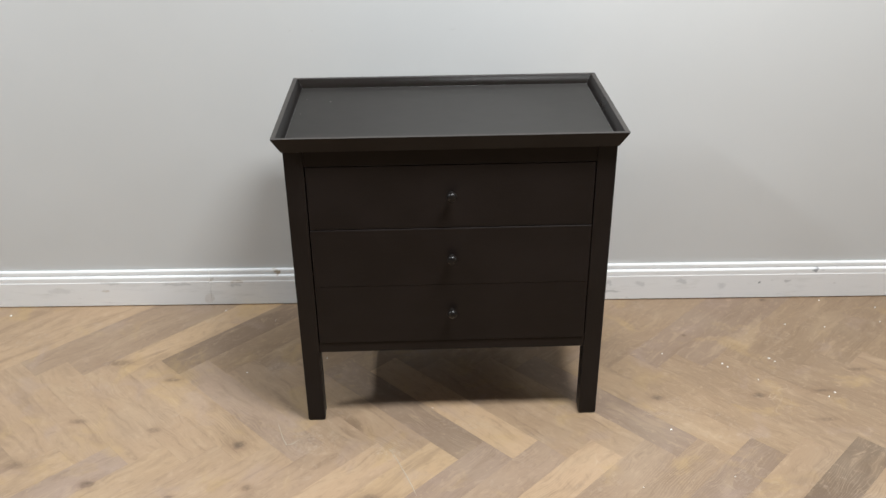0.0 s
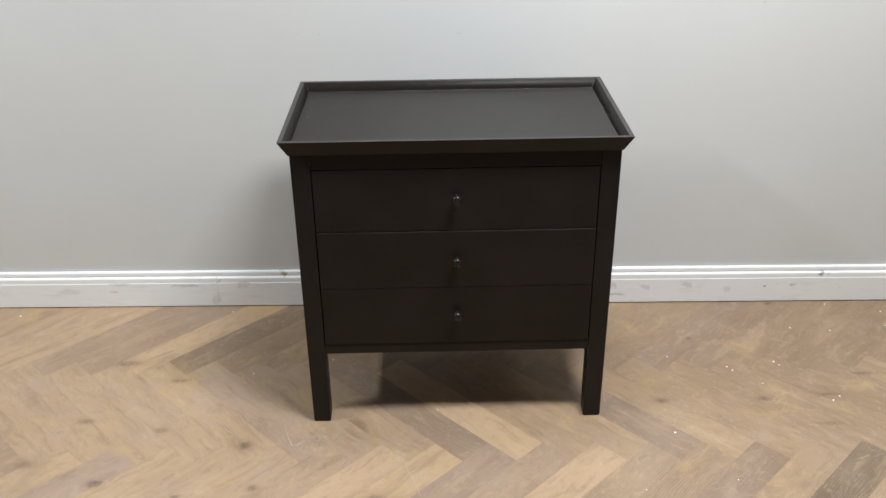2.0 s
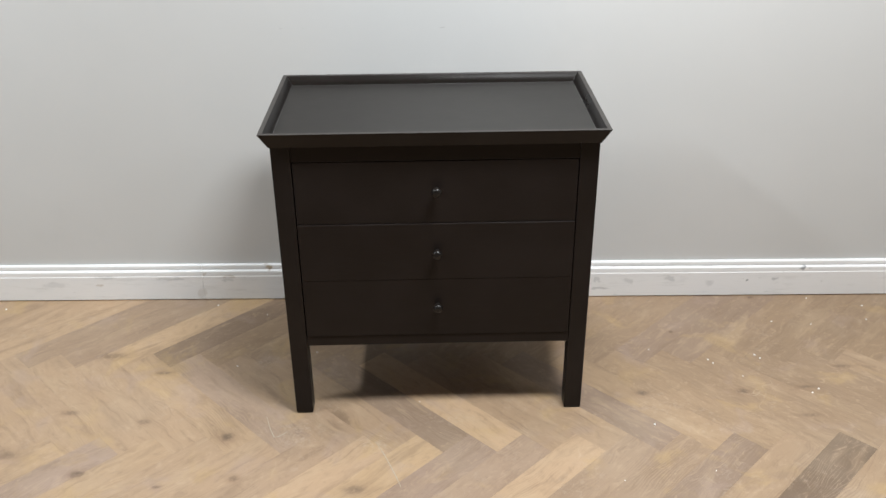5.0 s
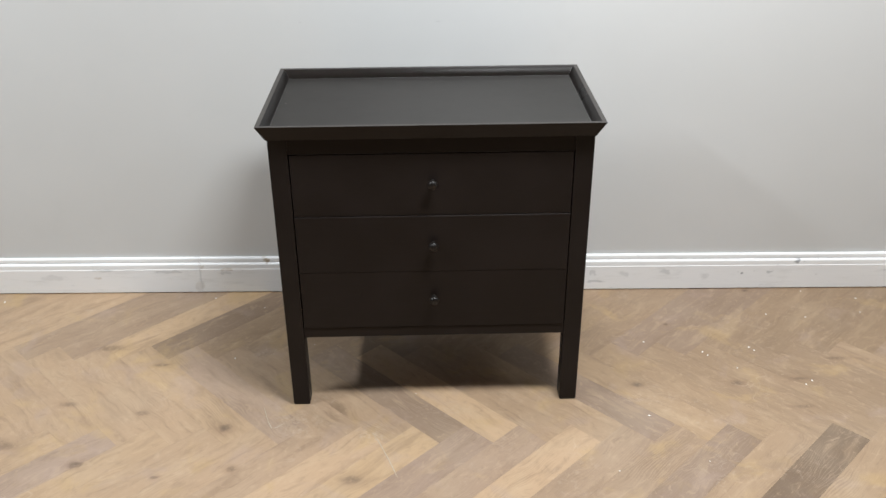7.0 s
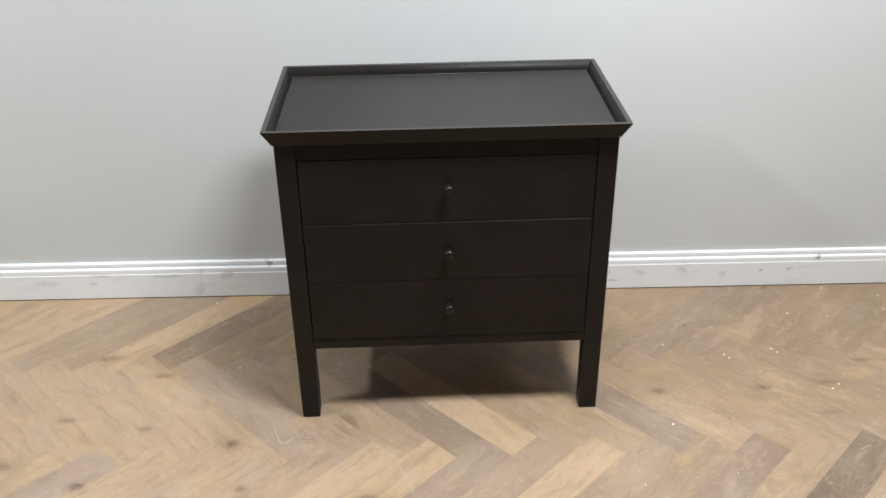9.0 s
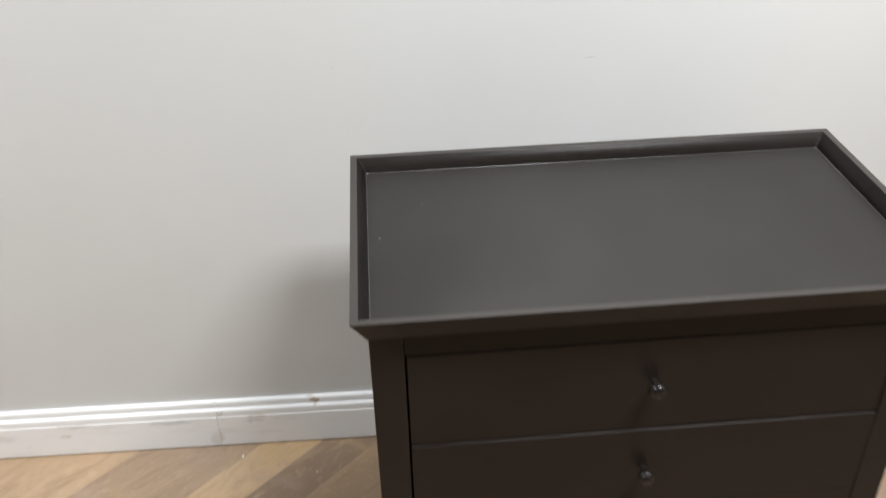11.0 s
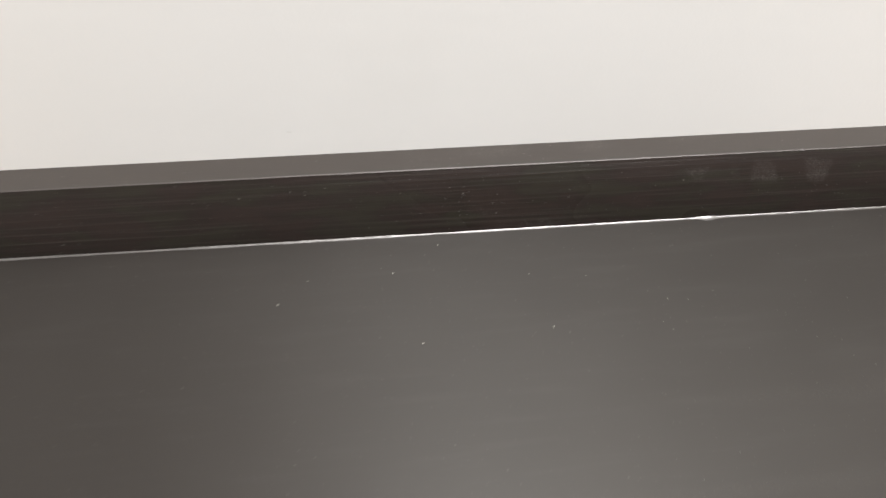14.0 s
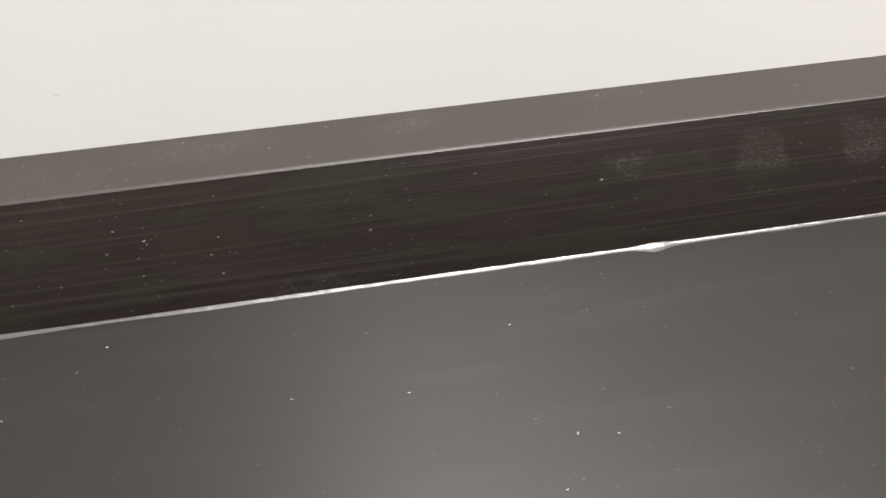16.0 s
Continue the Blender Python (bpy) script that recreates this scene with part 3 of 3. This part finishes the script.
def rim_piece(side):
    """One mitred, outward-leaning rim board: its section runs (offset inwards, height)."""
    # the inner face is hollowed: it leans at the top and stands steeper at the foot
    section = [(0.0, H)]
    for i in range(9):
        u = i / 8
        section.append((rim_inset(u), H + (TRAY_Z - H) * u))
    section += [(FOOT + 0.0004, TRAY_Z - 0.0012), (FOOT + 0.006, RIM_Z), (LEAN, RIM_Z)]

    def at(s, n, z):
        # s: 0 or 1, the end of the board; n: offset inwards
        if side == "back":
            return (-W / 2 + n if s == 0 else W / 2 - n, D - n, z)
        if side == "front":
            return (W / 2 - n if s == 0 else -W / 2 + n, n, z)
        if side == "left":
            return (-W / 2 + n, n if s == 0 else D - n, z)
        return (W / 2 - n, D - n if s == 0 else n, z)

    bm = prism([[at(s, n, z) for n, z in section] for s in (0, 1)])
    bmesh.ops.recalc_face_normals(bm, faces=bm.faces)
    axis = 0 if side in ("back", "front") else 1
    long_edges = [e for e in bm.edges if abs(e.verts[0].co[axis] - e.verts[1].co[axis]) > 0.3]
    long_edges = [e for e in long_edges if e.is_manifold and e.calc_face_angle() > 0.5]
    bmesh.ops.bevel(bm, geom=long_edges, offset=0.00035, segments=3, affect="EDGES", profile=0.5)
    bm.normal_update()
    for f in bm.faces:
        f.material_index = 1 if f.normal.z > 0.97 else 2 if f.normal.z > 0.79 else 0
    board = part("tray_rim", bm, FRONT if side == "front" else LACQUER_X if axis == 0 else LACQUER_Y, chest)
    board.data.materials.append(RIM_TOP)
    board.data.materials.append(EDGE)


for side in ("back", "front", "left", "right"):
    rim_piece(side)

part("tray_panel", block(-W / 2 + FOOT - 0.0002, W / 2 - FOOT + 0.0002, FOOT - 0.0002, D - FOOT + 0.0002, RIM_Z + 0.001, TRAY_Z), TRAY, chest, "satin black-brown tray panel with dust specks")


def bead(side):
    """The glossy line of lacquer that has run into the corner of the tray."""
    length = (W if side in ("back", "front") else D) - 2 * FOOT
    lean = (FOOT - RIM) / (H - TRAY_Z)
    steps = 420 if side in ("back", "front") else 50
    rings = []
    for i in range(steps + 1):
        s = 0.0006 + (length - 0.0012) * i / steps
        q = s * 55.0 + {"back": 0, "front": 40, "left": 80, "right": 120}[side]
        r = 0.00065 * (1.0 + 0.40 * noise.noise(Vector((q, 0.3, 0.0))) + 0.30 * noise.noise(Vector((q * 0.13, 5.0, 0.0))) + 0.22 * noise.noise(Vector((q * 3.1, 9.0, 0.0))))
        if side == "back":
            r += 0.0009 * math.exp(-(((s - length / 2 - 0.034) / 0.0026) ** 2))
        r += 0.0017 * (math.exp(-((s / 0.004) ** 2)) + math.exp(-(((length - s) / 0.004) ** 2)))
        arc = []
        for j in range(7):
            a = math.pi / 2 * j / 6
            d, h = r * (1 - math.sin(a)), r * (1 - math.cos(a))
            arc.append((d - h * lean, h))
        arc += [(-0.0008 - r * lean, r), (-0.0008, -0.0006), (r, -0.0006)]
        ring = []
        for d, h in arc:
            n, z = FOOT + d, TRAY_Z + h
            if side == "back":
                ring.append((-W / 2 + FOOT + s, D - n, z))
            elif side == "front":
                ring.append((W / 2 - FOOT - s, n, z))
            elif side == "left":
                ring.append((-W / 2 + n, FOOT + s, z))
            else:
                ring.append((W / 2 - n, D - FOOT - s, z))
        rings.append(ring)
    part("lacquer_bead", prism(rings), BEAD, chest, "glossy run of lacquer along the tray corner", True)


for side in ("back", "front", "left", "right"):
    bead(side)

def mitre_bead(sx, sy):
    """Lacquer gathered in the mitred corner between two rim boards."""
    rings = []
    for i in range(9):
        u = i / 8
        r = 0.0007 * (0.5 + 0.5 * u) * (1.0 + 0.3 * noise.noise(Vector((u * 5.0, sx * 3.0, sy * 7.0))))
        x, y, z = (W / 2 - rim_inset(u)) * sx, D / 2 + (D / 2 - rim_inset(u)) * sy, H - 0.0004 + (TRAY_Z - H + 0.0008) * u
        rings.append([(x + r * math.cos(a), y + r * math.sin(a), z) for a in [j * math.pi / 3 for j in range(6)]])
    part("lacquer_bead", prism(rings), BEAD, chest, "", True)


for sx in (-1, 1):
    for sy in (-1, 1):
        mitre_bead(sx, sy)

# posts that run down into the legs
for x in (LEFT, RIGHT - POST):
    for y in (FACE, BACK - POST):
        leg = part("leg", block(x, x + POST, y, y + POST, 0.004, RIM_Z - 0.0003, 0.0016), LACQUER_Z, chest)
        part("foot_pad", block(x + 0.002, x + POST - 0.002, y + 0.002, y + POST - 0.002, 0.0, 0.0038, 0.0008), INSIDE, leg, "thin dark felt pad")

IN_L, IN_R = LEFT + POST, RIGHT - POST
part("top_rail", block(IN_L + 0.0003, IN_R - 0.0003, FACE + 0.0008, FACE + 0.022, OPEN_TOP, RIM_Z - 0.0003, 0.0010), FRONT, chest)
part("bottom_rail", block(IN_L + 0.0003, IN_R - 0.0003, FACE + 0.0008, FACE + 0.022, RAIL_LOW, OPEN_LOW, 0.0012), FRONT, chest)
for x0, x1 in ((LEFT + 0.007, LEFT + 0.019), (RIGHT - 0.019, RIGHT - 0.007)):
    part("side_panel", block(x0, x1, FACE + POST - 0.001, BACK - POST + 0.001, RAIL_LOW, RIM_Z - 0.001), LACQUER_Z, chest)
part("back_panel", block(IN_L, IN_R, BACK - 0.016, BACK - 0.006, RAIL_LOW, RIM_Z - 0.001), INSIDE, chest)
part("bottom_panel", block(IN_L, IN_R, FACE + 0.023, BACK - 0.018, RAIL_LOW + 0.006, RAIL_LOW + 0.016), INSIDE, chest)

for (z0, z1), proud, kz in zip(DRAWERS, (0.0006, -0.0020, -0.0016), KNOB_Z):
    front = block(IN_L + 0.0026, IN_R - 0.0022, FACE + proud, FACE + 0.020, z0, z1)
    lip = [e for e in front.edges if all(v.co.z > z1 - 0.0001 and v.co.y < FACE + 0.01 for v in e.verts)]
    bmesh.ops.bevel(front, geom=lip, offset=0.0020 if proud < -0.0018 else 0.0007, segments=2, affect="EDGES", profile=0.5)
    sides = [e for e in front.edges if e.is_manifold and e.calc_face_angle() > 1.0]
    bmesh.ops.bevel(front, geom=sides, offset=0.0005, segments=1, affect="EDGES", profile=0.5)
    drawer = part("drawer", front, FRONT, chest, "flush lacquered drawer front")
    shell = block(IN_L + 0.010, IN_R - 0.010, FACE + 0.0202, BACK - 0.03, z0 + 0.012, z1 - 0.012)
    part("drawer_box", shell, INSIDE, drawer)
    knob = part("knob", lathe([(0.0, 0.0062), (0.0016, 0.0062), (0.0026, 0.0048), (0.0080, 0.0043), (0.0105, 0.0052), (0.0125, 0.0080), (0.0145, 0.0104), (0.0170, 0.0115),
                               (0.0200, 0.0113), (0.0228, 0.0098), (0.0248, 0.0074), (0.0260, 0.0045), (0.0264, 0.0012)], 24), KNOB, drawer, "small dark bronze mushroom knob", True)
    knob.location = (0.0014, FACE + proud, kz)

# ---- lint on the tray, paint flecks on the floor ----
LINT = plain("pale_lint", (0.52, 0.50, 0.47), 0.8)
FLECK = plain("white_paint_fleck", (0.82, 0.82, 0.80), 0.6)


def chip(size, flat, slim):
    """A small ragged crumb that lies on z = 0."""
    bm = bmesh.new()
    top = [bm.verts.new((size * random.uniform(0.35, 0.6) * math.cos(a), size * random.uniform(*slim) * math.sin(a), flat * random.uniform(0.6, 1.0)))
           for a in [i * math.pi / 3 + random.uniform(-0.3, 0.3) for i in range(6)]]
    low = [bm.verts.new((v.co.x * 1.1, v.co.y * 1.1, 0.0)) for v in top]
    bm.faces.new(top)
    bm.faces.new(low[::-1])
    for i in range(6):
        bm.faces.new((low[i], low[(i + 1) % 6], top[(i + 1) % 6], top[i]))
    return bm


def crumb(name, x, y, z, size, flat, slim, material, label, category, group):
    ob = new(name, mesh_of(name, chip(size, flat, slim), material))
    ob.matrix_world = pose(x, y, z, 0, 0, random.uniform(0, 360))
    tagged(ob, label, category, group)


for x, y, size in ((-0.077, 0.359, 0.0006), (-0.032, 0.362, 0.0007), (0.010, 0.370, 0.0006), (-0.125, 0.378, 0.0006), (-0.068, 0.399, 0.0004), (0.003, 0.392, 0.0004),
                   (-0.275, 0.301, 0.0015), (-0.337, 0.215, 0.0021), (-0.335, 0.388, 0.0010), (-0.017, 0.382, 0.0004), (-0.037, 0.384, 0.0004), (-0.346, 0.297, 0.0009),
                   (-0.333, 0.321, 0.0010), (0.056, 0.039, 0.0016), (-0.276, 0.323, 0.0004), (-0.085, 0.388, 0.0004), (-0.115, 0.387, 0.0004), (0.017, 0.369, 0.0004), (0.006, 0.361, 0.0004)):
    crumb("lint", x, y, TRAY_Z, size, size * 0.25, (0.12, 0.22) if size < 0.0015 else (0.22, 0.4), LINT, "tiny pale crumb of lint lying on the dark tray", "lint", "lint on the tray")

for x, y, size in ((0.738, 0.225, 0.0060), (0.748, 0.209, 0.0052), (0.872, 0.244, 0.0060), (0.882, 0.228, 0.0052), (0.810, 0.148, 0.0038), (0.966, 0.070, 0.0052), (0.988, 0.086, 0.0052),
                   (1.127, 0.537, 0.0060), (1.276, 0.490, 0.0060), (1.256, 0.413, 0.0052), (-0.543, 0.239, 0.0045), (-1.295, 0.560, 0.0060), (-0.658, 0.560, 0.0052), (-0.048, 0.065, 0.0038),
                   (-0.333, 0.298, 0.0030), (-0.501, 0.500, 0.0030), (0.531, -0.044, 0.0060), (0.633, -0.215, 0.0030), (0.418, -0.241, 0.0030), (0.588, 0.279, 0.0045), (0.977, 0.411, 0.0045), (1.085, 0.392, 0.0045)):
    crumb("paint_fleck", x, y, 0.0006, size, 0.0012, (0.25, 0.5), FLECK, "small white paint fleck lying on the oak floor", "paint fleck", "paint flecks on the floor")


def smear(points, width, label):
    """A thin dried line of pale paint on the floor."""
    rings = []
    for i, (x, y) in enumerate(points):
        x2, y2 = points[min(i + 1, len(points) - 1)]
        x1, y1 = points[max(i - 1, 0)]
        d = Vector((x2 - x1, y2 - y1)).normalized()
        w = width * (0.4 if i in (0, len(points) - 1) else random.uniform(0.7, 1.1))
        rings.append([(x - d.y * w, y + d.x * w, 0.0004), (x, y, 0.0010), (x + d.y * w, y - d.x * w, 0.0004)])
    ob = new("paint_smear", mesh_of("paint_smear", prism(rings), SMEAR))
    tagged(ob, label, "paint smear")


SMEAR = plain("dried_pale_paint", (0.43, 0.36, 0.275), 0.7)
smear(((-0.151, -0.092), (-0.134, -0.128), (-0.118, -0.168), (-0.102, -0.210), (-0.090, -0.246)), 0.0014, "thin dried pale paint drip on the oak floor")
smear(((-0.431, 0.019), (-0.415, -0.031), (-0.401, -0.063), (-0.387, -0.059), (-0.372, -0.043)), 0.0016, "curled pale scratch of dried paint on the oak floor")

# ---- herringbone floor ----
PW, PL = 0.09086, 0.5035
R2 = math.sqrt(2)
STEP, ROW = PW * R2, PL * R2
TIP = (0.653, -0.130)
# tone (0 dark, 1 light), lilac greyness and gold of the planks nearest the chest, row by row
# tones also hold the light's falloff: left planks raised, right and under-chest ones lowered
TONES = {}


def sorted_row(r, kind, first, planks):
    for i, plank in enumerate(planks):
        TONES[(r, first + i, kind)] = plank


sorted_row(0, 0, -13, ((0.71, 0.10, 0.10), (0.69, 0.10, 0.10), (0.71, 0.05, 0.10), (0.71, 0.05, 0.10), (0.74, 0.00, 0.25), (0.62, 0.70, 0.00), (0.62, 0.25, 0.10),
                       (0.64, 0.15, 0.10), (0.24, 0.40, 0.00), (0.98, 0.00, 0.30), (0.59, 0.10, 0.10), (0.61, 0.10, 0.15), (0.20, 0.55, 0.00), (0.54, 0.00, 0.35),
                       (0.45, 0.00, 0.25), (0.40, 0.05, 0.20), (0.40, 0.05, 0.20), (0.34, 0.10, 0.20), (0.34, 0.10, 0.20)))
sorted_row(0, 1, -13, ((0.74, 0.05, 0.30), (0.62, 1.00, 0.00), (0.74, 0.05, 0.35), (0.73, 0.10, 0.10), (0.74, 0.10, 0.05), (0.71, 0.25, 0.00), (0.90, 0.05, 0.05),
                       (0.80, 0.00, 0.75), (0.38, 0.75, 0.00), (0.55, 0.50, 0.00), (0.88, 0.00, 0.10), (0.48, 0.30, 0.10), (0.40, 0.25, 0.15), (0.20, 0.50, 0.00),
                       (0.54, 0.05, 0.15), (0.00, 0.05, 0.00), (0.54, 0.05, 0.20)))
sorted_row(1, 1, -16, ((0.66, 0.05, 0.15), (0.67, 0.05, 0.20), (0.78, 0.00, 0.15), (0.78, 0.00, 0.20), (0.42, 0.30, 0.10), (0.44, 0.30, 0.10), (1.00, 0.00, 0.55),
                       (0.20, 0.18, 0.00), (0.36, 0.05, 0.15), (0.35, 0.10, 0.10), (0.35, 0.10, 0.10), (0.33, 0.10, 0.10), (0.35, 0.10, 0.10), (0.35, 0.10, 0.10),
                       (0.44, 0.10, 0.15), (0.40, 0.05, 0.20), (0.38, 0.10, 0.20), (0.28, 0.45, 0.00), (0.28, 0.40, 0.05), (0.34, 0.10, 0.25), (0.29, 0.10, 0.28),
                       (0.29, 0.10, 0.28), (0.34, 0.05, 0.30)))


def plank_mesh(cut=None):
    """A plank along x with eased top edges; cut: a plane (point, normal) beyond which it is trimmed off."""
    bm = bmesh.new()
    l, w, e, h = PL / 2 - 0.00004, PW / 2 - 0.00004, 0.00012, 0.012
    rings = [[(x, y, z) for x, y in ((-l + i, -w + i), (l - i, -w + i), (l - i, w - i), (-l + i, w - i))] for i, z in ((0, -h), (0, -e), (e, 0.0))]
    rows = [[bm.verts.new(p) for p in ring] for ring in rings]
    for a, b in zip(rows, rows[1:]):
        for i in range(4):
            bm.faces.new((a[i], a[(i + 1) % 4], b[(i + 1) % 4], b[i]))
    bm.faces.new(rows[0][::-1])
    bm.faces.new(rows[-1])
    if cut:
        bmesh.ops.bisect_plane(bm, geom=bm.verts[:] + bm.edges[:] + bm.faces[:], plane_co=cut[0], plane_no=cut[1], clear_outer=True)
        rim = [e for e in bm.edges if e.is_boundary]
        if rim:
            bmesh.ops.holes_fill(bm, edges=rim, sides=12)
    return bm


floor = new("floor", mesh_of("floor", block(X0 - T, X1 + T, Y0 - T, Y1 + T, -0.09, -0.0115), SUBFLOOR))
floor.matrix_world = ROOM
tagged(floor, "worn whitewashed oak herringbone parquet floor with knots and paint flecks", "floor", kind="structure")
whole = mesh_of("plank", plank_mesh(), OAK)
rest_verts, rest_faces = [], []
for r in range(-10, 2):
    for k in range(-54, 48):
        for kind in (0, 1):
            tx, ty = TIP[0] + k * STEP, TIP[1] + r * ROW
            if kind == 0:      # leans to the upper left
                cx, cy, turn = tx + (PW - PL) / 2 / R2, ty + (PW + PL) / 2 / R2, 135
            else:              # leans to the lower left
                ux, uy = tx + PW / R2, ty + PW / R2
                cx, cy, turn = ux + (PW - PL) / 2 / R2, uy - (PW + PL) / 2 / R2, 45
            reach = (PL + PW) / 2 / R2
            if not (X0 - reach < cx < X1 + reach and Y0 - reach < cy < Y1 + reach):
                continue
            random.seed(r * 1000 + k * 10 + kind + 77)
            near = -1.75 < cx < 1.75 and cy > -0.95
            m = pose(cx, cy, random.uniform(-0.00005, 0.00004), 0, 0, turn)
            if near:
                if cy + reach > Y1 + 0.01:
                    inv = m.inverted()
                    me = mesh_of("plank", plank_mesh((inv @ Vector((0, Y1 + 0.01, 0)), inv.to_3x3() @ Vector((0, 1, 0)))), OAK)
                    if not me.polygons:
                        continue
                else:
                    me = whole
                ob = new("plank", me)
                ob.parent = floor
                ob.matrix_local = m
                own = (random.uniform(0.4, 0.7), random.choice((0.0, 0.1, 0.3, 0.8)) * random.uniform(0.5, 1.0), random.choice((0.0, 0.1, 0.4)))
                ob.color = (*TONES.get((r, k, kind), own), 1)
            else:
                box = plank_mesh()
                if cy + reach > Y1 + 0.01 or cx - reach < X0 or cx + reach > X1 or cy - reach < Y0:
                    inv = m.inverted()
                    for co, no in (((0, Y1 + 0.01, 0), (0, 1, 0)), ((X0 - 0.01, 0, 0), (-1, 0, 0)), ((X1 + 0.01, 0, 0), (1, 0, 0)), ((0, Y0 - 0.01, 0), (0, -1, 0))):
                        bmesh.ops.bisect_plane(box, geom=box.verts[:] + box.edges[:] + box.faces[:], plane_co=inv @ Vector(co), plane_no=inv.to_3x3() @ Vector(no), clear_outer=True)
                base = len(rest_verts)
                box.verts.index_update()
                rest_verts += [tuple(m @ v.co) for v in box.verts]
                rest_faces += [[base + v.index for v in f.verts] for f in box.faces]
                box.free()
rest = bpy.data.meshes.new("outer_planks")
rest.from_pydata(rest_verts, [], rest_faces)
rest.materials.append(OAK_REST)
outer = new("outer_planks", rest)
outer.parent = floor
tagged(outer, "further oak herringbone planks of the same floor", kind="stuff")
